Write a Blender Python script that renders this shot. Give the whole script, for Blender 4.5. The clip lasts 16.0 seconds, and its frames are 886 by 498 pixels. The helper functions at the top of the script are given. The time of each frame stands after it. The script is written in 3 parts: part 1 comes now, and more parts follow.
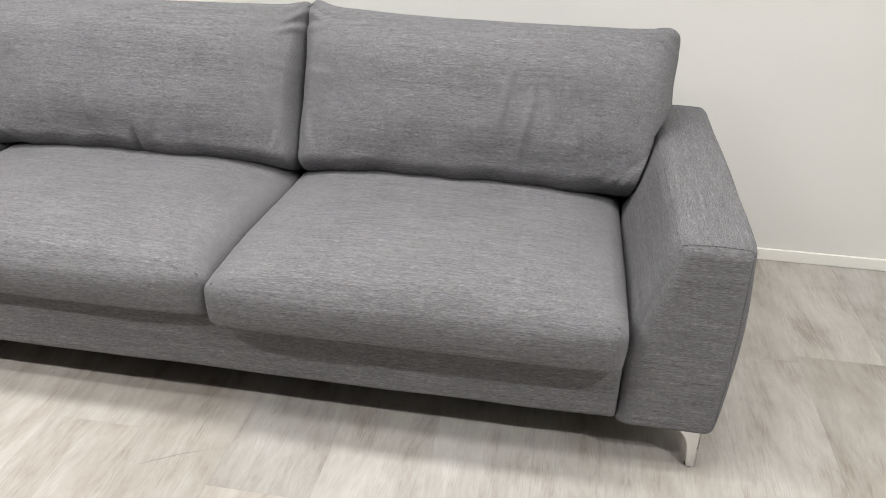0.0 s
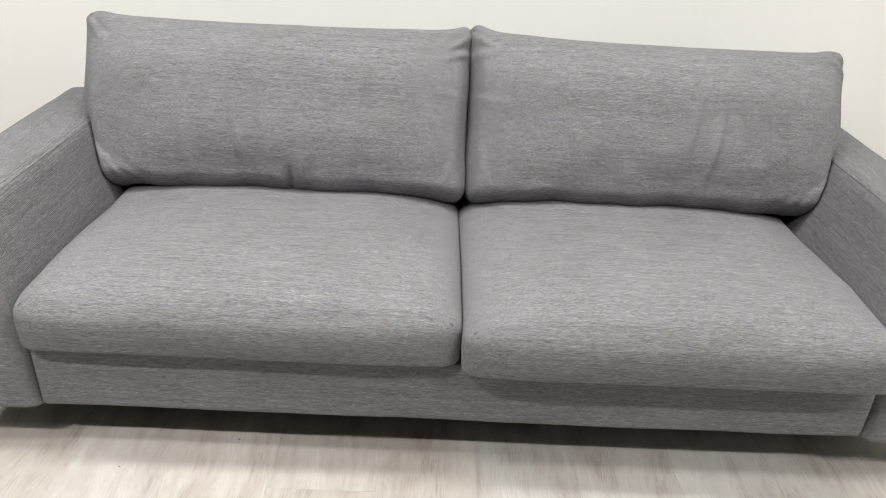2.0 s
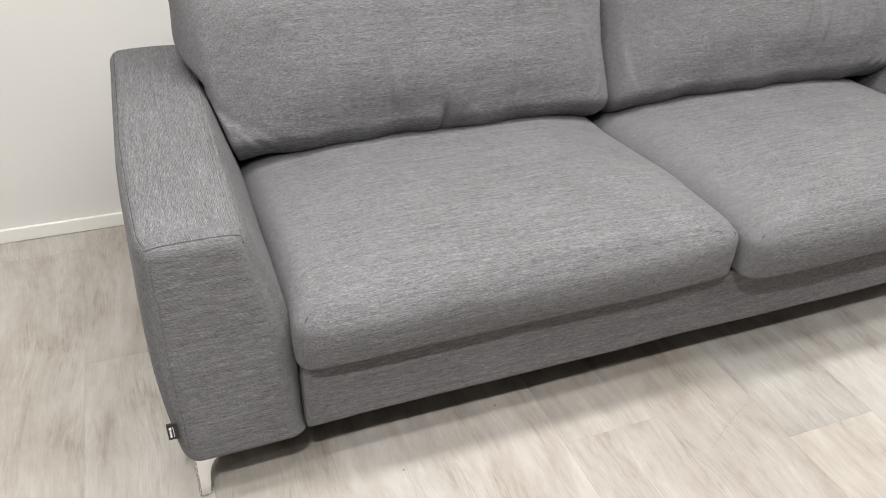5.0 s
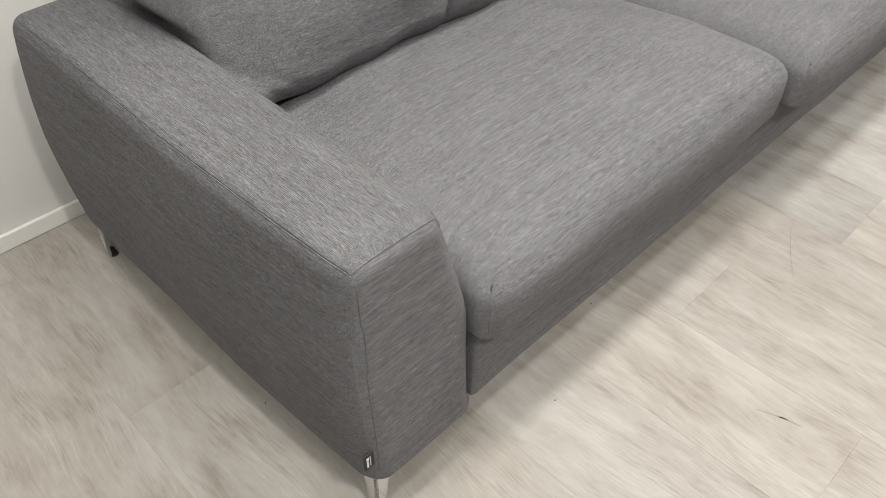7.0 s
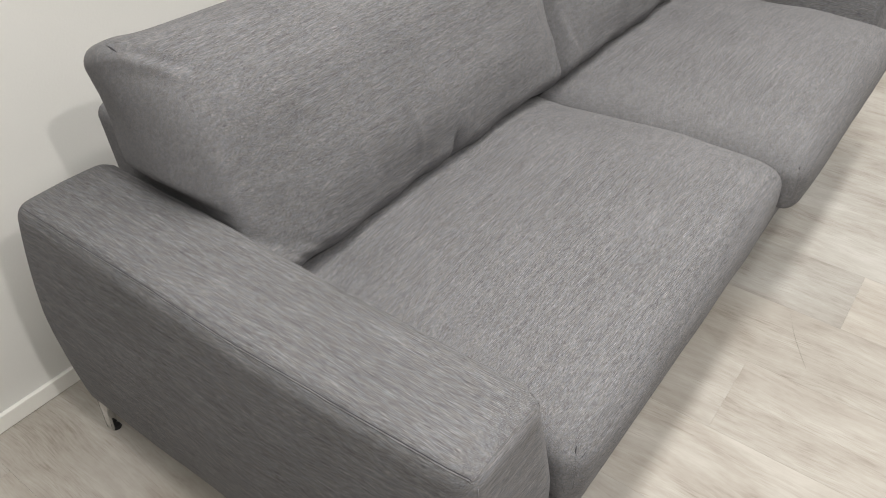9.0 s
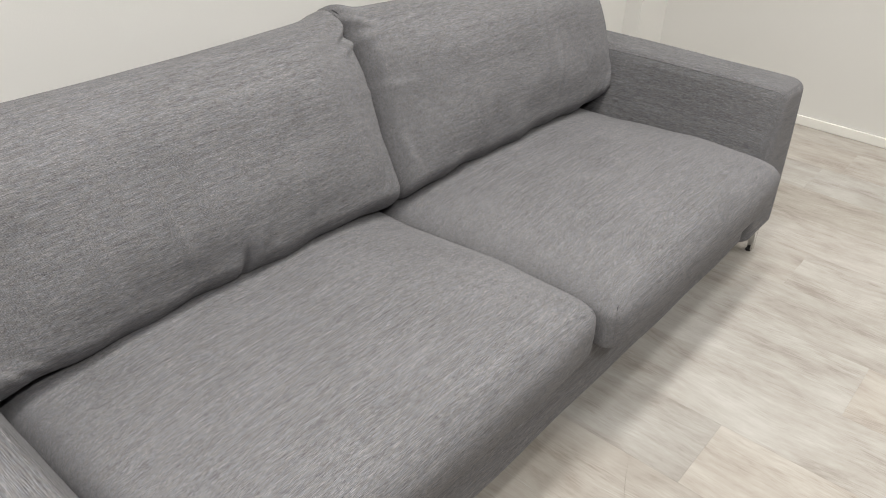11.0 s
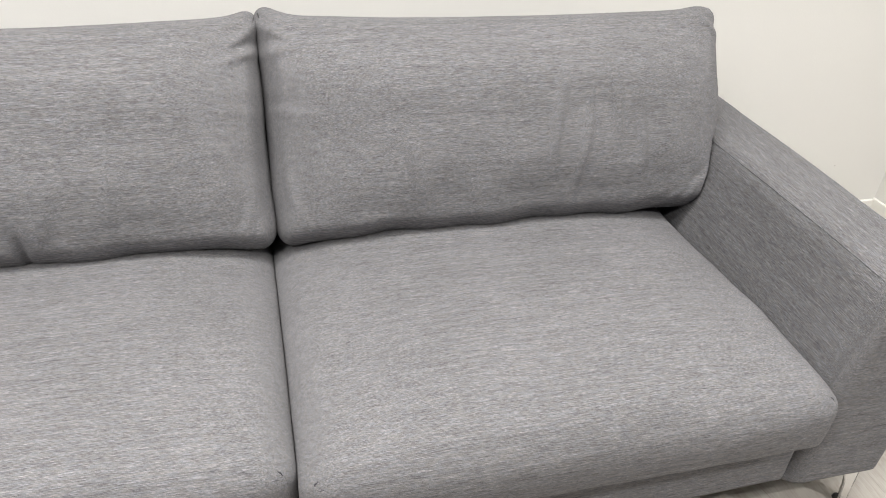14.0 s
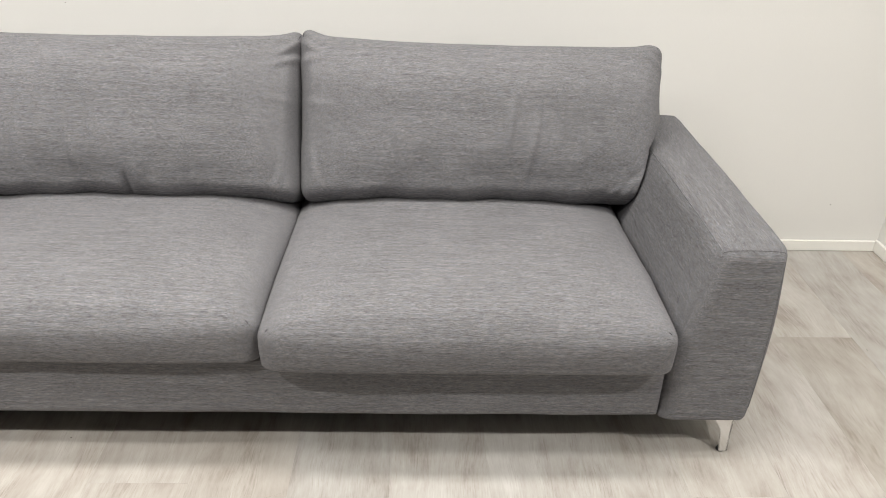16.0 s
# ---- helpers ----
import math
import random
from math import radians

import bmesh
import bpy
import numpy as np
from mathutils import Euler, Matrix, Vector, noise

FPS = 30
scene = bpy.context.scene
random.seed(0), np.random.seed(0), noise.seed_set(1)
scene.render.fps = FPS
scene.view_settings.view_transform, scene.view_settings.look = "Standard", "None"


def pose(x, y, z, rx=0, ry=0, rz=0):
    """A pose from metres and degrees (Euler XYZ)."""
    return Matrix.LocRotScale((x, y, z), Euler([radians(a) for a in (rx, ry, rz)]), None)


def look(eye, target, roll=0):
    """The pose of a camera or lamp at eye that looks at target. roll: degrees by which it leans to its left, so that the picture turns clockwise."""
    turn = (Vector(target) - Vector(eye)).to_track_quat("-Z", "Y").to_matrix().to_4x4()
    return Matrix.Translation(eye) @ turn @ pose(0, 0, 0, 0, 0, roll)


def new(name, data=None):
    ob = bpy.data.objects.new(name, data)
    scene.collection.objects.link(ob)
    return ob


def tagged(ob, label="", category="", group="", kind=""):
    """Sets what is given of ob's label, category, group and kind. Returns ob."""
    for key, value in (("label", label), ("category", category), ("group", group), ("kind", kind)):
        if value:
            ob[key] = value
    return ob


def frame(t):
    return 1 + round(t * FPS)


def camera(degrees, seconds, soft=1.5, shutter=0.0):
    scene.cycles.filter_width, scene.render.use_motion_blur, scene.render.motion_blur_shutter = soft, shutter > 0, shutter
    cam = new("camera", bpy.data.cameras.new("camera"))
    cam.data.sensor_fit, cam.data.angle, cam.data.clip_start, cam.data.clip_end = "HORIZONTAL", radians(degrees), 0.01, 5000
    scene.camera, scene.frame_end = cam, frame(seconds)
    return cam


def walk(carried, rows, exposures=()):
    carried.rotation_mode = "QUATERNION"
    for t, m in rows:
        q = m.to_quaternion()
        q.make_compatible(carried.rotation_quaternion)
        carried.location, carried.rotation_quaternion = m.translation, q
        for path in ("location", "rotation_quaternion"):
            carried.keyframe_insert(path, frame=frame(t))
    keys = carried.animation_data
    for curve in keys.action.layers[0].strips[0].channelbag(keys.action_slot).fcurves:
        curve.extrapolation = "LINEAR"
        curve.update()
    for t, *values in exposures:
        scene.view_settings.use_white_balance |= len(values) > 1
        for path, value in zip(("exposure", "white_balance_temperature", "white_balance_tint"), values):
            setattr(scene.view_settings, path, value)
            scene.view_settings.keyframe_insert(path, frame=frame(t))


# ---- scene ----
cam = camera(60.2, 16.0, soft=1.0)
PATH = [
    (0, (0.741, -1.318, 1.246), (0.464, 0.413, 0.283), 1.3),
    (0.5, (0.566, -1.282, 1.233), (0.388, 0.465, 0.275), 1.4),
    (1, (0.372, -1.261, 1.252), (0.286, 0.494, 0.297), 2.0),
    (1.5, (0.137, -1.292, 1.263), (0.106, 0.471, 0.32), 2.4),
    (2, (-0.064, -1.296, 1.248), (-0.031, 0.471, 0.311), 3.1),
    (2.5, (-0.22, -1.213, 1.226), (-0.143, 0.543, 0.273), 3.3),
    (3, (-0.391, -1.171, 1.237), (-0.24, 0.574, 0.272), 3.7),
    (3.5, (-0.604, -1.198, 1.236), (-0.366, 0.526, 0.25), 3.7),
    (4, (-0.77, -1.186, 1.229), (-0.432, 0.505, 0.215), 3.2),
    (4.5, (-0.926, -1.073, 1.203), (-0.451, 0.558, 0.148), 2.7),
    (5, (-1.05, -0.985, 1.199), (-0.425, 0.552, 0.083), 2.2),
    (7.5, (-1.51, -0.348, 1.178), (-0.429, 0.583, -0.224), 0.0),
    (8, (-1.522, -0.26, 1.202), (-0.385, 0.618, -0.19), -0.3),
    (8.5, (-1.525, -0.23, 1.241), (-0.327, 0.65, -0.097), -0.3),
    (9, (-1.517, -0.231, 1.272), (-0.269, 0.694, 0.013), 0.1),
    (9.5, (-1.479, -0.289, 1.285), (-0.191, 0.7, 0.119), 0.7),
    (10, (-1.391, -0.384, 1.299), (-0.077, 0.634, 0.187), 2.0),
    (12.5, (-0.611, -0.629, 1.277), (0.488, 0.647, 0.198), 2.6),
    (13, (-0.395, -0.629, 1.238), (0.523, 0.768, 0.141), 3.1),
    (13.5, (-0.187, -0.655, 1.258), (0.505, 0.855, 0.144), 3.2),
    (14, (0.001, -0.758, 1.272), (0.444, 0.849, 0.167), 2.9),
    (14.5, (0.057, -0.942, 1.281), (0.329, 0.73, 0.217), 2.7),
    (15, (0.1, -1.146, 1.305), (0.266, 0.563, 0.28), 2.4),
    (15.5, (0.224, -1.27, 1.308), (0.329, 0.467, 0.322), 2.1),
    (16, (0.358, -1.357, 1.316), (0.413, 0.396, 0.355), 1.6),
]
walk(cam, [(t, look(eye, target, roll)) for t, eye, target, roll in PATH],
     [(0, -0.30, 6530, 10), (1.5, -0.09, 6560, 10), (4, -0.14, 6570, 10), (5, -0.26, 6600, 10), (7.5, -0.52, 6720, 9), (10, -0.50, 6710, 9), (12.5, -0.42, 6650, 10), (14, -0.06, 6630, 10), (15, -0.02, 6690, 10), (16, -0.20, 6730, 10)])

# ---- world and light ----
world = bpy.data.worlds.new("world")
scene.world = world
world.use_nodes = True
world.node_tree.nodes["Background"].inputs[0].default_value = (0.9, 0.95, 1.0, 1)
world.node_tree.nodes["Background"].inputs[1].default_value = 0.05

CEILING = 2.6


def lamp_and_fill(x, y, watts, colour):
    """A downlight with a soft-edged cone, for the lamps and an added fill."""
    data = bpy.data.lights.new("lamp_and_fill_light", "SPOT")
    data.shadow_soft_size, data.energy, data.color = 0.045, watts, colour
    data.spot_size, data.spot_blend = radians(150), 1.0
    ob = new("lamp_and_fill_light", data)
    ob.matrix_world = pose(x, y, CEILING - 0.03, 0, 0, 0)
    return ob


NEUTRAL = (1.0, 0.985, 0.965)
# downlights in front of the sofa; the first is an added fill
for lamp_x, lamp_y, watts in ((-2.30, -1.30, 110), (-1.25, -1.35, 215), (1.95, -1.40, 185)):
    lamp_and_fill(lamp_x, lamp_y, watts, NEUTRAL)


def overhead_fill(x, y, wide, deep, watts, colour):
    """A long, narrow fill light added overhead, running along the sofa."""
    data = bpy.data.lights.new("overhead_fill_light", "AREA")
    data.shape, data.size, data.size_y = "RECTANGLE", wide, deep
    data.energy, data.color = watts, colour
    ob = new("overhead_fill_light", data)
    ob.matrix_world = pose(x, y, CEILING - 0.02, 0, 0, 0)
    return ob


# two added strips that brighten the seats; no such fixtures are known
for fill_y, watts in ((-0.55, 48), (0.02, 90)):
    overhead_fill(-0.30, fill_y, 4.2, 0.22, watts, NEUTRAL)


# ---- materials ----
def nodes_of(name):
    m = bpy.data.materials.new(name)
    m.use_nodes = True
    return m, m.node_tree.nodes, m.node_tree.links, m.node_tree.nodes["Principled BSDF"]


def ramp(nodes, stops):
    r = nodes.new("ShaderNodeValToRGB")
    while len(r.color_ramp.elements) < len(stops):
        r.color_ramp.elements.new(0.5)
    for e, (p, c) in zip(r.color_ramp.elements, stops):
        e.position = p
        e.color = (c, c, c, 1) if isinstance(c, float) else (*c, 1)
    return r


def noise_at(nodes, links, source, scale, size=1.0, detail=2.0, rough=0.5, turn=None):
    mp = nodes.new("ShaderNodeMapping")
    mp.inputs["Scale"].default_value = scale
    if turn:
        mp.inputs["Rotation"].default_value = turn
    n = nodes.new("ShaderNodeTexNoise")
    n.inputs["Scale"].default_value = size
    n.inputs["Detail"].default_value = detail
    n.inputs["Roughness"].default_value = rough
    links.new(source, mp.inputs["Vector"])
    links.new(mp.outputs[0], n.inputs["Vector"])
    return n.outputs["Fac"]


def maths(nodes, links, op, a, b, clamp=False):
    n = nodes.new("ShaderNodeMath")
    n.operation, n.use_clamp = op, clamp
    for i, v in enumerate((a, b)):
        if isinstance(v, (int, float)):
            n.inputs[i].default_value = v
        else:
            links.new(v, n.inputs[i])
    return n.outputs[0]


def mixed(nodes, links, fac, a, b, blend="MIX"):
    n = nodes.new("ShaderNodeMix")
    n.data_type, n.blend_type = "RGBA", blend
    if isinstance(fac, (int, float)):
        n.inputs[0].default_value = fac
    else:
        links.new(fac, n.inputs[0])
    for i, v in ((6, a), (7, b)):
        if isinstance(v, tuple):
            n.inputs[i].default_value = (*v, 1)
        else:
            links.new(v, n.inputs[i])
    return n.outputs[2]


def bump(nodes, links, bsdf, height, strength, distance):
    b = nodes.new("ShaderNodeBump")
    b.inputs["Strength"].default_value, b.inputs["Distance"].default_value = strength, distance
    links.new(height, b.inputs["Height"])
    links.new(b.outputs[0], bsdf.inputs["Normal"])


def fabric(name, along, level=1.0):
    """Grey melange upholstery; slubs run along the axis given."""
    m, n, l, bsdf = nodes_of(name)
    co = n.new("ShaderNodeTexCoord").outputs["Object"]

    def stretch(a, b):
        return tuple(a if k == along else b for k in "xyz")
    # slubs of two lengths, dark and light yarns, and the fine rib of the weave
    slub = noise_at(n, l, co, stretch(42, 880), 1.0, 3.0, 0.62)
    dash = noise_at(n, l, co, stretch(110, 1280), 1.0, 1.5, 0.5)
    cross = noise_at(n, l, co, stretch(620, 420), 1.0, 1.0, 0.5)
    patch = noise_at(n, l, co, (5, 5, 5), 1.0, 4.0, 0.6)
    band = noise_at(n, l, co, stretch(7, 160), 1.0, 2.0, 0.5)
    sep = n.new("ShaderNodeSeparateXYZ")
    l.new(co, sep.inputs[0])
    over = [sep.outputs[k] for k, axis in enumerate("xyz") if axis != along]
    # the rib: fine lines that follow the slubs, with an uneven spacing
    drift = maths(n, l, "MULTIPLY", noise_at(n, l, co, stretch(16, 110), 1.0, 1.0, 0.5), 9.0)
    phase = maths(n, l, "ADD", maths(n, l, "MULTIPLY", maths(n, l, "ADD", over[0], over[1]), 2700.0), drift)
    rib = maths(n, l, "ADD", maths(n, l, "MULTIPLY", maths(n, l, "SINE", phase, 0.0), 0.5), 0.5)
    v = None
    for yarn, weight in ((slub, 0.37), (dash, 0.32), (cross, 0.12), (patch, 0.06), (band, 0.12), (rib, 0.065)):
        share = maths(n, l, "MULTIPLY", yarn, weight)
        v = share if v is None else maths(n, l, "ADD", v, share)
    tones = ((0.33, 0.019), (0.44, 0.070), (0.52, 0.110), (0.59, 0.147), (0.70, 0.255))
    r = ramp(n, [(at, (a * level, a * level * 0.995, a * level * 1.03)) for at, a in tones])
    l.new(v, r.inputs[0])
    hue = ramp(n, [(0.35, (0.94, 0.98, 1.08)), (0.65, (1.07, 1.0, 0.94))])
    l.new(noise_at(n, l, co, stretch(60, 300), 1.0, 1.0), hue.inputs[0])
    l.new(mixed(n, l, 0.4, r.outputs[0], hue.outputs[0], "MULTIPLY"), bsdf.inputs["Base Color"])
    bsdf.inputs["Roughness"].default_value = 0.9
    bsdf.inputs["Specular IOR Level"].default_value = 0.15
    bsdf.inputs["Sheen Weight"].default_value = 0.04
    bsdf.inputs["Sheen Roughness"].default_value = 0.4
    bump(n, l, bsdf, v, 0.3, 0.0008)
    return m


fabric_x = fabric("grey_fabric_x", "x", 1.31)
# same cloth, coloured darker to stand in for shade on the arms
fabric_y_shaded = fabric("grey_fabric_y_shaded", "y", 1.15)


def plain(name, colour, rough, metal=0.0, grain=120.0, depth=0.0002, vary=0.06):
    m, n, l, bsdf = nodes_of(name)
    co = n.new("ShaderNodeTexCoord").outputs["Object"]
    f = noise_at(n, l, co, (grain, grain, grain), 1.0, 3.0)
    g = noise_at(n, l, co, (2.2, 2.2, 2.2), 1.0, 3.0)
    w = maths(n, l, "ADD", maths(n, l, "MULTIPLY", f, 0.4), maths(n, l, "MULTIPLY", g, 0.6))
    a = tuple(c * (1 - vary) for c in colour)
    b = tuple(min(1, c * (1 + vary)) for c in colour)
    l.new(mixed(n, l, w, a, b), bsdf.inputs["Base Color"])
    bsdf.inputs["Roughness"].default_value, bsdf.inputs["Metallic"].default_value = rough, metal
    if depth:
        bump(n, l, bsdf, f, 0.5, depth)
    return m


wall_paint = plain("wall_paint", (0.69, 0.684, 0.660), 0.65, grain=260, depth=0.0004, vary=0.025)
# unseen ceiling and far walls, coloured dark so less light bounces back
ceiling_dim = plain("ceiling_dim", (0.22, 0.22, 0.22), 0.8)
far_dim = plain("far_wall_dim", (0.18, 0.18, 0.178), 0.7)
base_paint = plain("baseboard_paint", (0.80, 0.79, 0.75), 0.4, grain=60, vary=0.03)
chrome = plain("chrome", (0.72, 0.72, 0.72), 0.12, 1.0, depth=0.0, vary=0.03)
black_plastic = plain("black_plastic", (0.02, 0.02, 0.02), 0.5)
tag_black = plain("tag_black", (0.012, 0.012, 0.014), 0.6, grain=900)
tag_white = plain("tag_white", (0.75, 0.75, 0.75), 0.7)
# dart thread; also the painted shade of seam grooves and corner folds
thread_and_shade = plain("dark_thread_and_shade", (0.035, 0.035, 0.04), 0.9)
lining = plain("black_lining", (0.03, 0.03, 0.03), 0.9)
speck_dark = plain("speck_dark", (0.30, 0.28, 0.26), 0.8)


def plank_material():
    m, n, l, bsdf = nodes_of("washed_oak_plank")
    co = n.new("ShaderNodeTexCoord").outputs["Object"]
    info = n.new("ShaderNodeObjectInfo")
    shift = n.new("ShaderNodeCombineXYZ")
    l.new(maths(n, l, "MULTIPLY", info.outputs["Random"], 37.0), shift.inputs[0])
    l.new(maths(n, l, "MULTIPLY", info.outputs["Random"], 91.0), shift.inputs[1])
    add = n.new("ShaderNodeVectorMath")
    l.new(co, add.inputs[0])
    l.new(shift.outputs[0], add.inputs[1])
    p = add.outputs[0]
    # the grain wanders: lines are bent by a slow noise
    sep = n.new("ShaderNodeSeparateXYZ")
    l.new(p, sep.inputs[0])
    bend = noise_at(n, l, p, (4.0, 2.0, 1), 1.0, 2.0, 0.5)
    gx = maths(n, l, "ADD", sep.outputs[0], maths(n, l, "MULTIPLY", bend, 0.09))
    bent = n.new("ShaderNodeCombineXYZ")
    l.new(gx, bent.inputs[0])
    l.new(sep.outputs[1], bent.inputs[1])
    g = bent.outputs[0]
    fine = noise_at(n, l, g, (250, 17, 1), 1.0, 4.0, 0.62)
    pores = noise_at(n, l, g, (420, 18, 1), 1.0, 1.0, 0.5)
    streak = noise_at(n, l, g, (46, 4.5, 1), 1.0, 4.0, 0.62)
    cloud = noise_at(n, l, g, (10, 3.6, 1), 1.0, 5.0, 0.66)
    where = ramp(n, [(0.40, 0.25), (0.60, 1.0)])
    l.new(noise_at(n, l, g, (13, 2.0, 1), 1.0, 2.0, 0.5), where.inputs[0])
    lines = maths(n, l, "MULTIPLY", maths(n, l, "SUBTRACT", fine, 0.5), where.outputs[0])
    v = maths(n, l, "ADD", maths(n, l, "MULTIPLY", streak, 0.28), maths(n, l, "MULTIPLY", cloud, 0.72))
    v = maths(n, l, "ADD", v, maths(n, l, "MULTIPLY", lines, 0.42))
    r = ramp(n, [(0.35, (0.258, 0.233, 0.208)), (0.45, (0.334, 0.313, 0.287)), (0.54, (0.374, 0.357, 0.332)), (0.65, (0.424, 0.408, 0.385))])
    l.new(v, r.inputs[0])
    tone = mixed(n, l, 1.0, r.outputs[0], info.outputs["Color"], "MULTIPLY")
    dark = ramp(n, [(0.28, (0.70, 0.66, 0.62)), (0.40, (1.0, 1.0, 1.0))])
    l.new(pores, dark.inputs[0])
    l.new(mixed(n, l, maths(n, l, "MULTIPLY", where.outputs[0], 0.5), tone, dark.outputs[0], "MULTIPLY"), bsdf.inputs["Base Color"])
    rr = ramp(n, [(0.3, 0.66), (0.7, 0.54)])
    l.new(cloud, rr.inputs[0])
    l.new(rr.outputs[0], bsdf.inputs["Roughness"])
    bsdf.inputs["Specular IOR Level"].default_value = 0.3
    bump(n, l, bsdf, maths(n, l, "ADD", fine, pores), 0.25, 0.0004)
    return m


plank_wood = plank_material()


# ---- mesh helpers ----
from mathutils.bvhtree import BVHTree


def part(name, mesh, material, parent=None, label=""):
    """Links a mesh (or bmesh) as one object, under a parent if given."""
    if isinstance(mesh, bmesh.types.BMesh):
        me = bpy.data.meshes.new(name)
        mesh.to_mesh(me)
        mesh.free()
        mesh = me
    mats = material if isinstance(material, (list, tuple)) else [material]
    for m in mats:
        mesh.materials.append(m)
    ob = new(name, mesh)
    if parent is not None:
        ob.parent = parent
    if label:
        tagged(ob, label)
    return ob


def smooth(mesh):
    mesh.polygons.foreach_set("use_smooth", [True] * len(mesh.polygons))
    return mesh


def box(name, lo, hi, material, parent=None, bevel=0.0, label=""):
    bm = bmesh.new()
    bmesh.ops.create_cube(bm, size=1)
    for v in bm.verts:
        v.co = Vector([lo[k] + (v.co[k] + 0.5) * (hi[k] - lo[k]) for k in range(3)])
    if bevel:
        bmesh.ops.bevel(bm, geom=bm.edges[:], offset=bevel, segments=2, affect="EDGES", profile=0.6)
    return part(name, bm, material, parent, label)


def shell(counts, half, low, high, dense=0.55):
    """A box's surface as a lattice with rounded edges. low, high: edge radii on the negative and positive side of each axis.
    Returns places, the -1..1 lattice places and the quads."""
    axes = []
    for c in counts:
        t = np.linspace(-1, 1, c + 1)
        axes.append((1 - dense) * t + dense * np.sin(t * np.pi / 2))
    index, lattice = {}, []

    def corner(i, j, k):
        if (i, j, k) not in index:
            index[i, j, k] = len(lattice)
            lattice.append((axes[0][i], axes[1][j], axes[2][k]))
        return index[i, j, k]
    quads = []
    a, b, c = counts
    for i in range(a):
        for j in range(b):
            quads.append([corner(i, j, 0), corner(i, j + 1, 0), corner(i + 1, j + 1, 0), corner(i + 1, j, 0)])
            quads.append([corner(i, j, c), corner(i + 1, j, c), corner(i + 1, j + 1, c), corner(i, j + 1, c)])
    for i in range(a):
        for k in range(c):
            quads.append([corner(i, 0, k), corner(i + 1, 0, k), corner(i + 1, 0, k + 1), corner(i, 0, k + 1)])
            quads.append([corner(i, b, k), corner(i, b, k + 1), corner(i + 1, b, k + 1), corner(i + 1, b, k)])
    for j in range(b):
        for k in range(c):
            quads.append([corner(0, j, k), corner(0, j, k + 1), corner(0, j + 1, k + 1), corner(0, j + 1, k)])
            quads.append([corner(a, j, k), corner(a, j + 1, k), corner(a, j + 1, k + 1), corner(a, j, k + 1)])
    lat = np.array(lattice)
    half, low, high = np.array(half), np.array(low), np.array(high)
    p = lat * half
    rad = np.where(p < 0, low, high)
    core = np.clip(p, -(half - low), half - high)
    d = (p - core) / rad
    size = np.linalg.norm(d, axis=1, keepdims=True)
    return core + d / np.maximum(size, 1e-9) * rad, lat, quads


def mesh_of(name, places, quads):
    me = bpy.data.meshes.new(name)
    me.from_pydata([tuple(p) for p in places], [], quads)
    me.update()
    return smooth(me)


def wobble(p, scale, amount, seed=0.0):
    """Soft uneven offsets, one per place, from noise."""
    return np.array([noise.noise(Vector((x * scale + seed, y * scale - seed, z * scale + 2 * seed))) for x, y, z in p]) * amount


def tube(name, points, radius, material, parent, sides=6, taper=False, label=""):
    """A thin round strand along a line of points."""
    pts = [Vector(p) for p in points]
    verts, quads = [], []
    for i, p in enumerate(pts):
        d = (pts[min(i + 1, len(pts) - 1)] - pts[max(i - 1, 0)]).normalized()
        u = d.cross(Vector((0.31, 0.52, 0.79))).normalized()
        w = d.cross(u)
        s = radius
        if taper:
            s *= max(0.15, math.sin(math.pi * i / (len(pts) - 1)) ** 0.6)
        for k in range(sides):
            a = 2 * math.pi * k / sides
            verts.append(p + s * (math.cos(a) * u + math.sin(a) * w))
    for i in range(len(pts) - 1):
        for k in range(sides):
            quads.append([i * sides + k, i * sides + (k + 1) % sides, (i + 1) * sides + (k + 1) % sides, (i + 1) * sides + k])
    quads += [list(range(sides))[::-1], [(len(pts) - 1) * sides + k for k in range(sides)]]
    return part(name, mesh_of(name, verts, quads), material, parent, label)


def spline(points, steps=8):
    """A smooth line through points."""
    p = [np.array(q, float) for q in points]
    p = [2 * p[0] - p[1]] + p + [2 * p[-1] - p[-2]]
    out = []
    for i in range(1, len(p) - 2):
        for s in range(steps):
            t = s / steps
            out.append(0.5 * (2 * p[i] + (p[i + 1] - p[i - 1]) * t + (2 * p[i - 1] - 5 * p[i] + 4 * p[i + 1] - p[i + 2]) * t * t
                              + (3 * p[i] - p[i - 1] - 3 * p[i + 1] + p[i + 2]) * t ** 3))
    out.append(p[-2])
    return [tuple(q) for q in out]


def empty(name, x, y, z):
    ob = new(name)
    ob.location = (x, y, z)
    ob.empty_display_size = 0.1
    return ob


def hold(child_list, parent):
    for c in child_list:
        c.parent = parent
        c.matrix_parent_inverse = Matrix.Translation(-parent.location)


# ---- room ----
WX0, WX1, WY0, WY1 = -5.5, 2.275, -7.0, 1.078
T = 0.12


def setting(ob, label, category):
    return tagged(ob, label, category, kind="structure")


wall_north = setting(box("wall_north", (WX0 - T, WY1, -0.1), (WX1 + T, WY1 + T, CEILING), wall_paint), "plain off-white painted wall behind the sofa", "wall")
setting(box("wall_east", (WX1, WY0, -0.1), (WX1 + T, WY1 + 0.02, CEILING - 0.002), wall_paint), "plain off-white painted side wall", "wall")
# walls out of view, darkened to hold back bounced light
setting(box("wall_west", (WX0 - T, WY0, -0.1), (WX0, WY1 - 0.003, CEILING), far_dim), "unseen dark grey wall, dimmed to cut bounced light", "wall")
